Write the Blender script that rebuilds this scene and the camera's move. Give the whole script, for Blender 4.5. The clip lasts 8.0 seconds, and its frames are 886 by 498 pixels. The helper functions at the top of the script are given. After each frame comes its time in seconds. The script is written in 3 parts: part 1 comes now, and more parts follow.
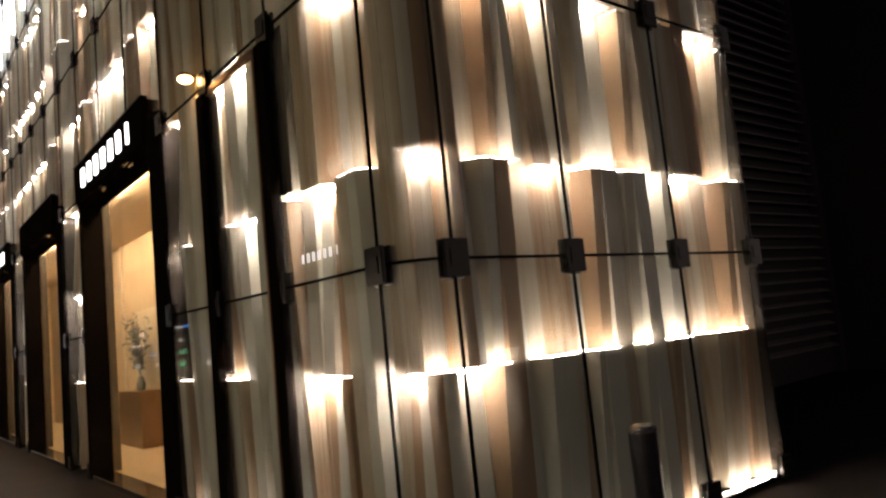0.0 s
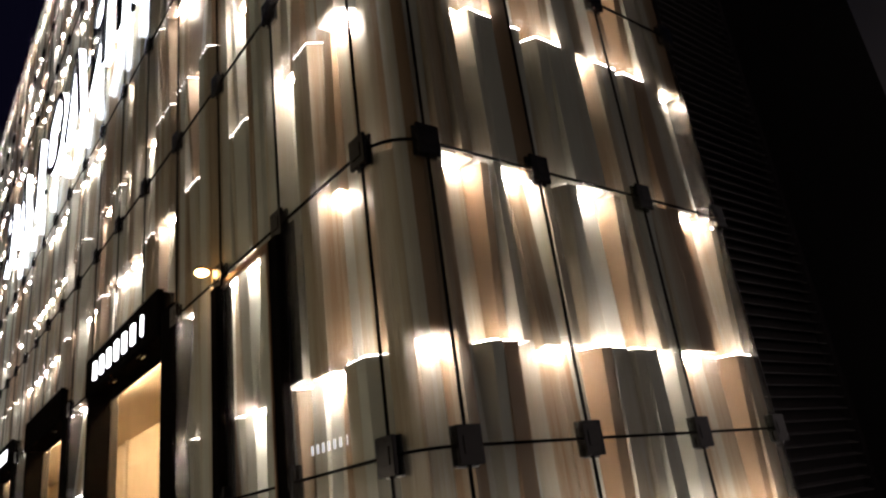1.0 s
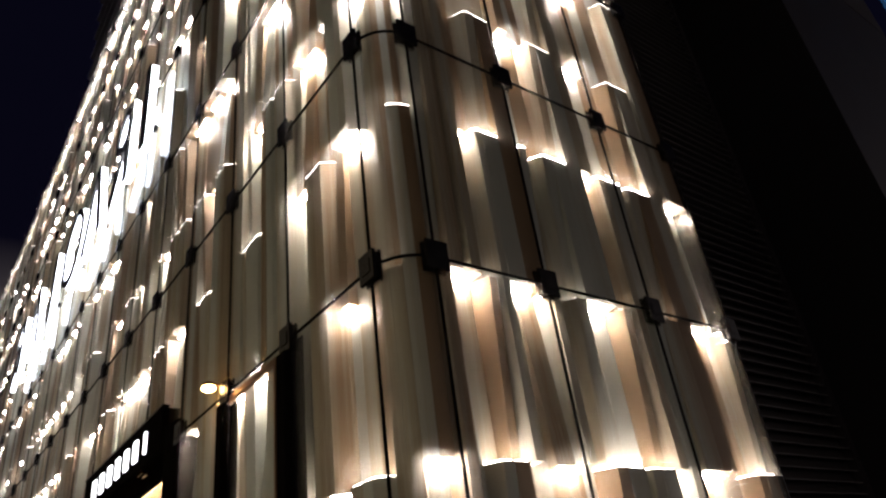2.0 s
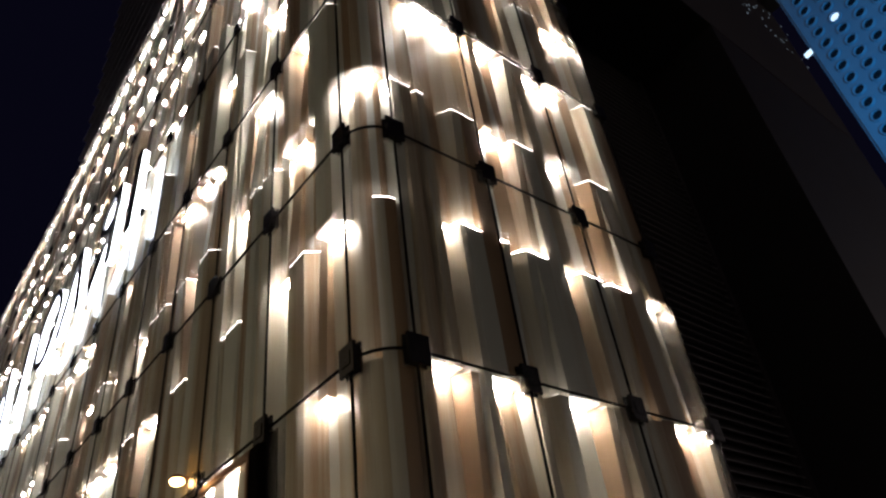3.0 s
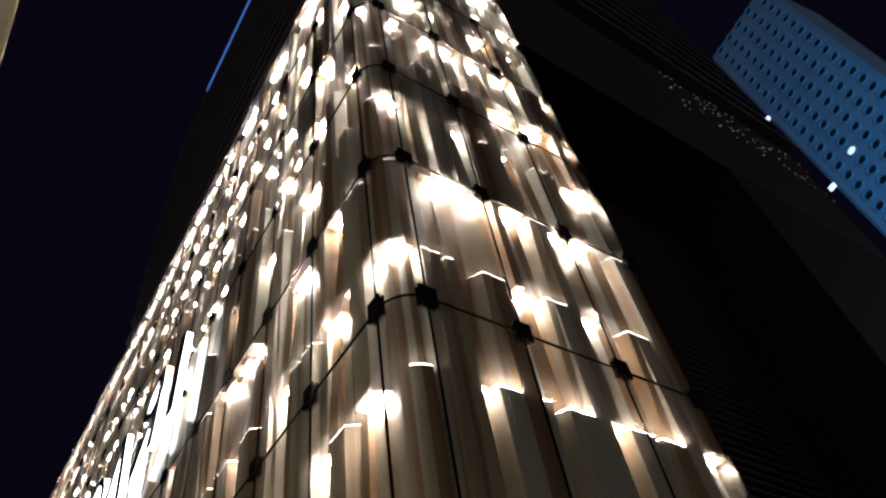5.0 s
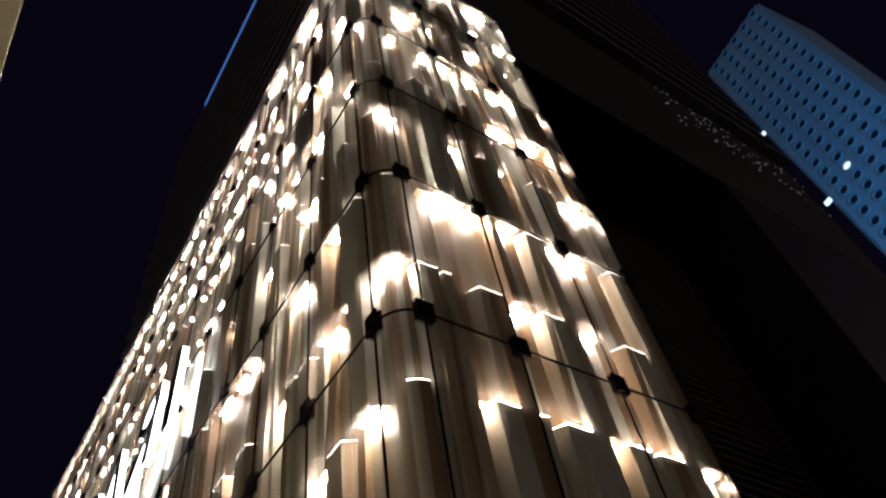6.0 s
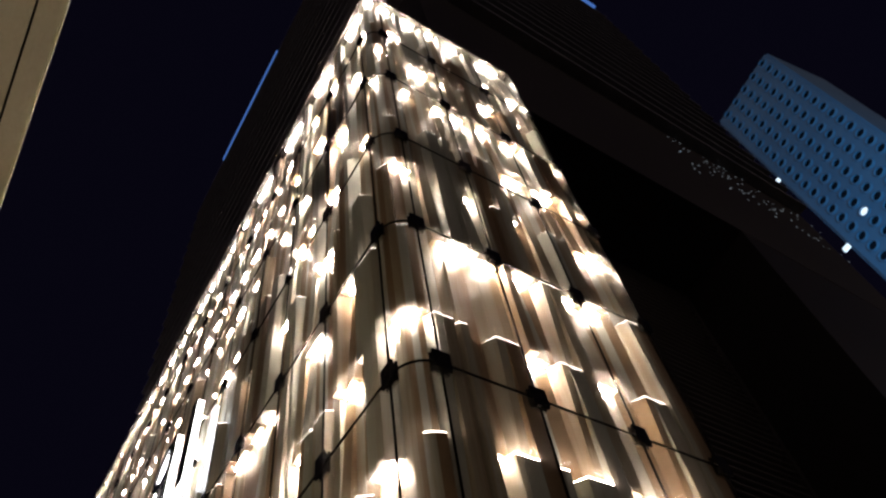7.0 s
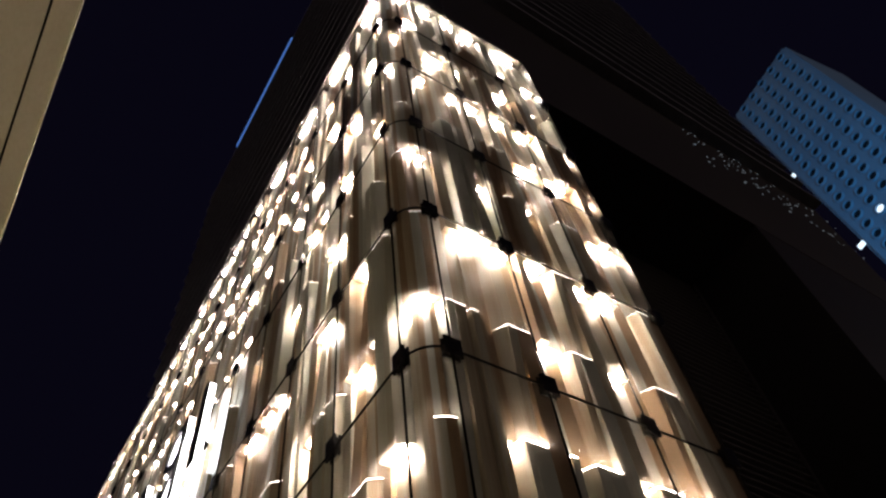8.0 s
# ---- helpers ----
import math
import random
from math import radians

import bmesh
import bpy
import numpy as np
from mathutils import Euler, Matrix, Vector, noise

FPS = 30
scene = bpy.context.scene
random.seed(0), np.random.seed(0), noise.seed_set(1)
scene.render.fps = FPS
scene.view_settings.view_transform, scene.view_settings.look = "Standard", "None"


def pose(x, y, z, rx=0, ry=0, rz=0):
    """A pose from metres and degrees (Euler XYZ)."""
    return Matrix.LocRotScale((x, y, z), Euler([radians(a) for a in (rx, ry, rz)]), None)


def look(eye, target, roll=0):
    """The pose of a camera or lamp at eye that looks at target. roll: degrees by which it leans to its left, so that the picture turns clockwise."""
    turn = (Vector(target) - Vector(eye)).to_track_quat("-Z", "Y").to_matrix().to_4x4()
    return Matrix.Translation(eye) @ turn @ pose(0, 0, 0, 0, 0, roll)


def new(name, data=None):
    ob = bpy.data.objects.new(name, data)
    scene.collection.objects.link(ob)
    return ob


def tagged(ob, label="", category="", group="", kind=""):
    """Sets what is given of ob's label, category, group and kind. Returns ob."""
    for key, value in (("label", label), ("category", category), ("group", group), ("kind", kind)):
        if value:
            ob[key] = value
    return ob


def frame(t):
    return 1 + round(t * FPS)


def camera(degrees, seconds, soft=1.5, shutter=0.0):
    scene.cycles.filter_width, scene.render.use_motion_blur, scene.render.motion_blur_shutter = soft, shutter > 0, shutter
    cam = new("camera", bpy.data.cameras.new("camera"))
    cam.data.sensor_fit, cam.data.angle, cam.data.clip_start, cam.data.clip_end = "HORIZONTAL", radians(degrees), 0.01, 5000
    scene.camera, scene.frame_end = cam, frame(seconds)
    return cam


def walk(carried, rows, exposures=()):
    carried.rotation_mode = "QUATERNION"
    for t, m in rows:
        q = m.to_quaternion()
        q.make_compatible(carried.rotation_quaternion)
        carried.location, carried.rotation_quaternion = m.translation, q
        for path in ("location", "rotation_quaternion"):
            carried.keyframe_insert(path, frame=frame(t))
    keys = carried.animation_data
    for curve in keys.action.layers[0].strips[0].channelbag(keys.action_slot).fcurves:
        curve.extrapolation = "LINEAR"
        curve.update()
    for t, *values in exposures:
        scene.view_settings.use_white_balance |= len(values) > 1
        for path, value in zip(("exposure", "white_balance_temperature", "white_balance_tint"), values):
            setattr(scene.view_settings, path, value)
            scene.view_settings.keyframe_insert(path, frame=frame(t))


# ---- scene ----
cam = camera(63.84, 8.0, soft=2.4)
PATH = [
    (0.0, -2.432, -3.328, 1.623, 51.05, 6.46, -5.73),
    (0.5, -2.436, -3.338, 1.626, 51.20, 15.61, -6.98),
    (1.0, -2.438, -3.357, 1.647, 50.26, 20.86, -7.77),
    (1.5, -2.437, -3.365, 1.667, 50.60, 24.76, -7.95),
    (1.7, -2.437, -3.369, 1.673, 50.49, 26.88, -7.79),
    (2.8, -2.435, -3.389, 1.706, 47.26, 35.24, -8.98),
    (3.0, -2.435, -3.393, 1.712, 47.10, 36.56, -8.26),
    (3.5, -2.440, -3.413, 1.717, 48.17, 40.28, -8.73),
    (4.0, -2.439, -3.428, 1.729, 48.76, 42.10, -9.81),
    (4.5, -2.442, -3.443, 1.728, 48.58, 46.15, -10.60),
    (4.7, -2.443, -3.443, 1.727, 48.56, 48.10, -10.99),
    (5.8, -2.447, -3.448, 1.725, 47.86, 50.64, -12.21),
    (6.0, -2.448, -3.448, 1.725, 47.45, 50.71, -12.21),
    (6.5, -2.444, -3.446, 1.723, 46.66, 50.85, -13.34),
    (7.0, -2.448, -3.441, 1.726, 47.99, 54.93, -12.35),
    (7.4, -2.453, -3.434, 1.714, 47.57, 57.46, -11.81),
    (7.5, -2.454, -3.432, 1.711, 47.12, 57.29, -11.75),
    (8.0, -2.460, -3.418, 1.691, 49.76, 54.33, -9.93),
]


def view(x, y, z, yaw, pitch, roll):
    a, b = radians(yaw), radians(pitch)
    ahead = Vector((math.cos(a) * math.cos(b), math.sin(a) * math.cos(b), math.sin(b)))
    return look((x, y, z), Vector((x, y, z)) + ahead, roll)


walk(cam, [(t, view(*row)) for t, *row in PATH], [(0.0, 0.82, 6450, 14), (0.5, 0.76, 6200, 13), (1.5, 0.7, 5950, 12), (3.5, 0.62, 5950, 12), (4.5, 0.6, 6050, 13), (6.5, 0.54, 6550, 15), (8.0, 0.7, 6600, 15)])

# ---- night sky and the large lights ----
world = bpy.data.worlds.new("night_sky")
scene.world = world
world.use_nodes = True
wn, wl = world.node_tree.nodes, world.node_tree.links
place, apart, ramp = wn.new("ShaderNodeTexCoord"), wn.new("ShaderNodeSeparateXYZ"), wn.new("ShaderNodeValToRGB")
ramp.color_ramp.elements[0].position, ramp.color_ramp.elements[0].color = 0.0, (0.95, 0.78, 0.71, 1)     # glow of the city along the horizon
ramp.color_ramp.elements[1].position, ramp.color_ramp.elements[1].color = 0.5, (0.0072, 0.0062, 0.0185, 1)
wl.new(place.outputs["Generated"], apart.inputs[0])
wl.new(apart.outputs["Z"], ramp.inputs[0])
wl.new(ramp.outputs[0], wn["Background"].inputs[0])
wn["Background"].inputs[1].default_value = 0.18

LED_POWER = 212.0
LETTER_POWER = 7.0

flood = new("blue_floodlight", bpy.data.lights.new("blue_floodlight", "SPOT"))
flood.data.energy, flood.data.color = 300000, (0.045, 0.30, 0.62)
flood.data.spot_size, flood.data.spot_blend, flood.data.shadow_soft_size = radians(75), 0.8, 1.5
flood.matrix_world = look((62, -22, 40), (128, 6, 135))

# ---- materials ----


def nodes_of(name):
    m = bpy.data.materials.new(name)
    m.use_nodes = True
    return m, m.node_tree.nodes, m.node_tree.links, m.node_tree.nodes["Principled BSDF"]


def surface(name, dark, light, rough=0.5, metal=0.0, scale=3.0, stretch=(1, 1, 1), bump=0.1, island=False, spread=0.0, fine=40.0, between=None, shine=0.5):
    """A surface with two scales of variation, a fine relief and, where wanted, a tone of its own for each piece."""
    m, n, l, b = nodes_of(name)
    co = n.new("ShaderNodeTexCoord")
    mp = n.new("ShaderNodeMapping")
    mp.inputs["Scale"].default_value = stretch
    l.new(co.outputs["Object"], mp.inputs[0])
    big, small = n.new("ShaderNodeTexNoise"), n.new("ShaderNodeTexNoise")
    big.inputs["Scale"].default_value, big.inputs["Detail"].default_value = scale, 4
    small.inputs["Scale"].default_value, small.inputs["Detail"].default_value = fine, 3
    l.new(mp.outputs[0], big.inputs[0])
    l.new(mp.outputs[0], small.inputs[0])
    mix = n.new("ShaderNodeMath")
    mix.operation = "MULTIPLY_ADD"
    mix.inputs[1].default_value = 0.35
    l.new(small.outputs[0], mix.inputs[0])
    l.new(big.outputs[0], mix.inputs[2])
    value = mix.outputs[0]
    if spread:
        rnd = n.new("ShaderNodeNewGeometry") if island else n.new("ShaderNodeObjectInfo")
        add = n.new("ShaderNodeMath")
        add.operation = "MULTIPLY_ADD"
        add.inputs[1].default_value = spread
        l.new(rnd.outputs["Random Per Island" if island else "Random"], add.inputs[0])
        l.new(value, add.inputs[2])
        low = n.new("ShaderNodeMath")
        low.operation = "SUBTRACT"
        low.inputs[1].default_value = spread / 2
        l.new(add.outputs[0], low.inputs[0])
        value = low.outputs[0]
    ramp = n.new("ShaderNodeValToRGB")
    ramp.color_ramp.elements[0].position, ramp.color_ramp.elements[0].color = 0.4, (*dark, 1)
    ramp.color_ramp.elements[1].position, ramp.color_ramp.elements[1].color = 0.95, (*light, 1)
    if between:
        ramp.color_ramp.elements.new(0.66).color = (*between, 1)
    l.new(value, ramp.inputs[0])
    l.new(ramp.outputs[0], b.inputs["Base Color"])
    rr = n.new("ShaderNodeMapRange")
    rr.inputs[3].default_value, rr.inputs[4].default_value = rough - 0.08, rough + 0.1
    l.new(big.outputs[0], rr.inputs[0])
    l.new(rr.outputs[0], b.inputs["Roughness"])
    b.inputs["Metallic"].default_value = metal
    b.inputs["Specular IOR Level"].default_value = shine
    if bump:
        bp = n.new("ShaderNodeBump")
        bp.inputs["Strength"].default_value, bp.inputs["Distance"].default_value = bump, 0.004
        l.new(small.outputs[0], bp.inputs["Height"])
        l.new(bp.outputs[0], b.inputs["Normal"])
    return m


def glowing(name, color, power):
    m, n, l, b = nodes_of(name)
    b.inputs["Base Color"].default_value = (*color, 1)
    b.inputs["Emission Color"].default_value = (*color, 1)
    b.inputs["Emission Strength"].default_value = power
    return m


def clear_glass(name, tint=(0.95, 0.965, 0.95), gloss=0.02, bloom=0.0):
    """A thin pane: clear, with a gloss that grows towards a flat angle and a translucent film added to imitate bloom
    round the lamps.
    """
    m, n, l, b = nodes_of(name)
    n.remove(b)
    out = n["Material Output"]
    t, g, f, x = n.new("ShaderNodeBsdfTransparent"), n.new("ShaderNodeBsdfGlossy"), n.new("ShaderNodeLayerWeight"), n.new("ShaderNodeMixShader")
    p, k = n.new("ShaderNodeMath"), n.new("ShaderNodeMath")
    p.operation, k.operation = "POWER", "MULTIPLY_ADD"
    p.inputs[1].default_value, k.inputs[1].default_value, k.inputs[2].default_value = 5.0, 0.2, 0.012
    f.inputs[0].default_value = 0.5
    t.inputs[0].default_value, g.inputs["Roughness"].default_value = (*tint, 1), gloss
    l.new(f.outputs["Facing"], p.inputs[0])
    l.new(p.outputs[0], k.inputs[0])
    l.new(k.outputs[0], x.inputs[0])
    l.new(t.outputs[0], x.inputs[1])
    l.new(g.outputs[0], x.inputs[2])
    # patchy translucent veil: the lamps' bloom put into the pane's surface
    if bloom:
        film, both, spots, amount, co = n.new("ShaderNodeBsdfTranslucent"), n.new("ShaderNodeMixShader"), n.new("ShaderNodeTexNoise"), n.new("ShaderNodeMapRange"), n.new("ShaderNodeTexCoord")
        film.inputs[0].default_value = (0.9, 0.81, 0.70, 1)
        spots.inputs["Scale"].default_value, spots.inputs["Detail"].default_value = 2.5, 5
        amount.inputs["From Min"].default_value, amount.inputs["From Max"].default_value = 0.3, 0.7
        amount.inputs["To Min"].default_value, amount.inputs["To Max"].default_value = bloom * 0.6, bloom * 1.4
        l.new(co.outputs["Object"], spots.inputs[0])
        l.new(spots.outputs[0], amount.inputs["Value"])
        l.new(amount.outputs[0], both.inputs[0])
        l.new(x.outputs[0], both.inputs[1])
        l.new(film.outputs[0], both.inputs[2])
        x = both
    l.new(x.outputs[0], out.inputs[0])
    return m


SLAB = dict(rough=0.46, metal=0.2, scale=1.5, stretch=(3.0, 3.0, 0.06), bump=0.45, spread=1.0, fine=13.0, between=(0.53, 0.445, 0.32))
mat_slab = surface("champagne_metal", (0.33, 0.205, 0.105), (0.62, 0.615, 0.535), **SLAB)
# less red copy of the same metal: the long face's cooler light put into colour
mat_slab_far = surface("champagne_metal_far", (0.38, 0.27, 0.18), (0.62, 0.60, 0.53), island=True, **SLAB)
WHITE = (1.0, 0.865, 0.76)
mat_led = glowing("led_white", WHITE, LED_POWER * 0.5)
mat_led_third = glowing("led_white_third", WHITE, LED_POWER * 0.36)
mat_led_tenth = glowing("led_white_tenth", WHITE, LED_POWER * 0.075)
mat_led_down = glowing("led_white_lamp", WHITE, LED_POWER * 0.62)
mat_led_down_high = glowing("led_white_lamp_upper", WHITE, LED_POWER * 1.3)
mat_led_down_long = glowing("led_white_lamp_long_face", (1.0, 0.885, 0.785), LED_POWER * 1.05)
mat_led_far = glowing("led_white_lamp_far", (1.0, 0.885, 0.785), LED_POWER * 0.95)
mat_led_faint = glowing("led_white_faint", WHITE, LED_POWER * 0.02)
mat_led_low = glowing("led_white_lower", WHITE, LED_POWER * 0.18)
mat_letter = glowing("lit_letter", (0.93, 0.95, 1.0), LETTER_POWER)
mat_small_letter = glowing("lit_small_letter", (1.0, 0.97, 0.92), 2.6)
mat_sticker = glowing("glowing_sticker", (1.0, 0.97, 0.92), 0.5)
mat_warm = glowing("warm_shop_lamp", (1.0, 0.70, 0.40), 115.0)
mat_spot = glowing("amber_downlight", (1.0, 0.52, 0.16), 26.0)
mat_blue_led = glowing("blue_led", (0.12, 0.33, 1.0), 0.3)
mat_speck = glowing("pale_speck", (0.75, 0.9, 1.0), 0.09)
mat_window_white = glowing("white_window_light", (1.0, 0.95, 0.85), 3.0)
mat_window_blue = glowing("blue_window_light", (0.1, 0.35, 1.0), 4.0)
mat_window_green = glowing("green_window_light", (0.15, 0.9, 0.5), 2.0)
mat_glass = clear_glass("clear_glass", bloom=0.04)
mat_black = surface("black_sealant", (0.004, 0.004, 0.004), (0.010, 0.009, 0.008), 0.85, shine=0.0)
mat_clamp = surface("black_steel", (0.015, 0.013, 0.011), (0.045, 0.04, 0.035), 0.2, 0.6, fine=90)
mat_chrome = surface("polished_steel", (0.45, 0.44, 0.42), (0.62, 0.6, 0.58), 0.14, 1.0)
mat_dark = surface("dark_core_wall", (0.03, 0.027, 0.024), (0.06, 0.055, 0.05), 0.7)
mat_portal = surface("dark_bronze_lacquer", (0.006, 0.005, 0.0045), (0.008, 0.0065, 0.0055), 0.5, 0.0, scale=2, bump=0.02, shine=0.0)
mat_bronze = surface("warm_bronze_trim", (0.20, 0.115, 0.055), (0.33, 0.20, 0.11), 0.35, 0.8)
mat_shop = surface("honey_plaster", (0.56, 0.43, 0.27), (0.68, 0.54, 0.36), 0.7)
mat_plinth = surface("pale_plaster", (0.62, 0.52, 0.38), (0.72, 0.62, 0.46), 0.6)
mat_leaf = surface("silver_leaf", (0.10, 0.12, 0.12), (0.34, 0.38, 0.38), 0.35, 0.5)
mat_pave = surface("granite_paving", (0.024, 0.019, 0.017), (0.045, 0.037, 0.032), 0.75, scale=1.5, shine=0.08)
mat_louvre = surface("dark_louvre_metal", (0.22, 0.20, 0.19), (0.32, 0.295, 0.28), 0.5, 0.1)
mat_tower = surface("dark_tower_cladding", (0.032, 0.026, 0.025), (0.06, 0.05, 0.046), 0.6, scale=0.2)
# pale cladding tinted blue: part of the floodlight's blue put into the colour
mat_blue_wall = surface("blue_tinted_cladding", (0.15, 0.22, 0.29), (0.22, 0.30, 0.37), 0.6, 0.0, scale=0.05, fine=0.6)
mat_port_glass = surface("dark_window_glass", (0.01, 0.012, 0.015), (0.02, 0.024, 0.03), 0.25)
mat_port_lit = glowing("lit_round_window", (0.8, 0.95, 1.0), 0.7)
mat_soffit = surface("beige_soffit_panel", (0.70, 0.64, 0.44), (0.93, 0.88, 0.70), 0.45, 0.0, scale=0.9, stretch=(1, 0.5, 1), spread=0.1)
mat_fin = surface("grey_fin_metal", (0.30, 0.30, 0.33), (0.42, 0.42, 0.45), 0.5, 0.1)
# darker copy of the tower cladding: shade put into the colour against horizon glow
mat_low_wall = surface("dimmed_lower_wall", (0.017, 0.014, 0.013), (0.032, 0.026, 0.024), 0.5, scale=0.2)
mat_bollard = surface("dark_steel", (0.03, 0.03, 0.034), (0.07, 0.068, 0.07), 0.3, 0.8)

# ---- helpers for meshes ----


def mesh_from(name, bm, *mats):
    me = bpy.data.meshes.new(name)
    bm.normal_update()
    bm.to_mesh(me)
    bm.free()
    for m in mats:
        me.materials.append(m)
    return me


def part(name, bm, mat, parent, label=""):
    ob = new(name, bm if isinstance(bm, bpy.types.Mesh) else mesh_from(name, bm, mat))
    ob.parent = parent
    return tagged(ob, label)


def box(bm, lo, hi, bevel=0.0):
    made = bmesh.ops.create_cube(bm, size=1)["verts"]
    for v in made:
        v.co = Vector([(lo[k] + hi[k]) / 2 + v.co[k] * (hi[k] - lo[k]) for k in range(3)])
    if bevel:
        edges = list({e for v in made for e in v.link_edges})
        bmesh.ops.bevel(bm, geom=edges, offset=bevel, segments=2, affect="EDGES")
    return bm


def block(lo, hi, bevel=0.0):
    return box(bmesh.new(), lo, hi, bevel)


def loft(bm, rings, cap=True):
    """Skin between rings of points, each ring closed."""
    rows = [[bm.verts.new(p) for p in ring] for ring in rings]
    k = len(rows[0])
    for a, b in zip(rows, rows[1:]):
        for i in range(k):
            bm.faces.new((a[i], a[(i + 1) % k], b[(i + 1) % k], b[i]))
    if cap:
        bm.faces.new(rows[0][::-1])
        bm.faces.new(rows[-1])
    return bm


def tube(bm, centre_rings, sides=16):
    """A turned body about the z axis: rows of (radius, height, x, y)."""
    return loft(bm, [[(x + r * math.cos(2 * math.pi * i / sides), y + r * math.sin(2 * math.pi * i / sides), z) for i in range(sides)] for r, z, x, y in centre_rings])


# ---- the plan of the lit building ----
R = 0.336                       # radius of the rounded glass corner
ARC = R * math.pi / 2
RIGHT = [0.0, 1.089, 2.40, 3.584]        # glass joints along the short face, from the end of the arc
PANEL = 1.321                    # pane width on the long face
N_LEFT = 26
LEVELS = [0.10, 2.054, 4.123, 6.323, 8.653, 11.0, 13.335, 15.60, 18.15]
BANDS = [0.06, 1.37, 2.73, 4.10, 5.57, 7.12, 8.68, 10.24, 11.80, 13.37, 14.88, 16.46, 18.12]
W_CORNER, W_LEFT = ARC / 4, PANEL / 4


def facade(s, depth, z):
    """Unrolled length s along the skin (0 where the short face begins, negative round the corner onto the long face), depth behind the glass."""
    if s >= 0:
        return Vector((R + s, depth, z))
    if s > -ARC:
        a = -s / R
        return Vector((R - (R - depth) * math.sin(a), R - (R - depth) * math.cos(a), z))
    return Vector((depth, R - s - ARC, z))


# d, b: a lamp under the upper slab shines down (b begins a new lamp beside a d); u: a lamp behind the lower slab shines
# up; v: a faint up lamp, on the short face a fill added to lift dark slabs, on the corner a thin line; .: the slab runs
# on
EDGES_RIGHT = [0, 0.16, 0.29, 0.46, 0.60, 0.73, 0.92, 1.11, 1.25, 1.37, 1.58, 1.77, 1.97, 2.14, 2.32, 2.55, 2.80, 3.00, 3.23, 3.42, 3.605]
CODES_RIGHT = ["v.vv.vv.v.vv.u.vuuuu", "ddu..uu.uu.u.uu.uuu.", "..uud.dd.uuuud.dd.uu", "vddv.ddv.vddv.vv.ddu", "...duu.u.uu.duuuu.dd", "uuu..uu.dduu.dd.uu..",
               "..ddddbb.dduuddbb.uu", "d.....d..u.d..uu.ddb", "...uuu.uuuu.dddbbb.d", "..d...d.dd.dd.dd.uud", "...dddd.d.u..dduud.u", ".dd...u...uu...d..dd", "ddd.ddd.dd.ddd.ddddd"]
CODES_CORNER = ["..", "du", ".d", "v.", ".u", "dd", ".v", "ud", ".u", "d.", ".d", ".u", "dd"]
# the long face, by half strips
CODES_LEFT = [
    "......uu....uu......uu..",
    "...u.dd.......uuu.....uu",
    ".uu.dd.u...dd.uu.....udd",
    "...d.......dd..dd.....dd",
    ".dd.uudd....uuu.....uuu...ddd.uuudddbbbddd",
    "d..d.dd.uuuudd....uudduuu.uuuu.ddd....dd.uuu..ddd......uuuu.",
    ".uu.dd....ddd......ddbbbdddd.uu......dd............ddddbbbb.",
    "..uu..u.dddd..uu.dd.....dd......uu.uu.",
    ".dd.uu.ddd.ddd.dd..uu.uu..uuu..dd.",
    ".....ddd..uu...d.dd.dd..uu.ddd..dd",
    "..dd...uu..ddd...dd...dd..dd.ddd",
    "dd..uu.ddd...dd..uu.ddd..dd..dd.",
    "dddddd..dddddddd..dddddddd..dddd",
]
DOORS = [(12, 24), (28, 40), (44, 56)]   # strips of the long face taken by the three portals
n_left = N_LEFT * 4
rng = random.Random(7)


RIDGE, VALLEY = 0.085, 0.165    # depths of the folds behind the glass
PROUD, RECESSED = -0.03, 0.06
LAMP_DROP = 0.03
FOLD = 0.42                      # place of the fold within a strip, from the side towards the corner


def facets(edges, ridge_even):
    """Neighbouring edges with the depth of the fold at each."""
    depth = [(RIDGE if (i % 2 == 0) == ridge_even else VALLEY) + rng.uniform(-0.018, 0.018) for i in range(len(edges))]
    return zip(edges, edges[1:], depth, depth[1:])


strips = []   # (lower place along the skin, width, codes by band, first band, face, depths of its two edges)
for i, (a, b, da, db) in enumerate(facets(EDGES_RIGHT, True)):
    strips.append((a, b - a, [c[i] for c in CODES_RIGHT], 0, "right", (da, db, (da + db) / 2 + rng.uniform(-0.03, 0.03))))
for i in range(4):
    strips.append((-ARC + i * W_CORNER, W_CORNER, [c[i // 2] for c in CODES_CORNER], 0, "corner", (0.10, 0.10)))
half = W_LEFT / 2
left_edges = [0.0] + [(i + (rng.uniform(-0.25, 0.25) if i % 8 else 0)) * half for i in range(1, 2 * n_left)] + [2 * n_left * half]
half_codes = [[] for i in range(2 * n_left)]
for k, c in enumerate(CODES_LEFT):
    row = c
    while len(row) < 2 * n_left:       # far along the wall, in the same rhythm
        row += rng.choice(("d.", "dd.", "dd..", "b...", "uu..", "ddd.") if k < 12 else ("ddd.", "dddd."))
    for i in range(2 * n_left):
        half_codes[i].append(row[i])
for i, (a, b, da, db) in enumerate(facets(left_edges, False)):
    first = 3 if any(p <= i // 2 < q for p, q in DOORS) else 0
    strips.append((-ARC - b, b - a, half_codes[i], first, "left", (db, da, (da + db) / 2 + rng.uniform(-0.03, 0.03))))

lit_building = tagged(new("lit_building"), "glass-clad building with pleated champagne metal slabs lit by hidden lamps", "building")


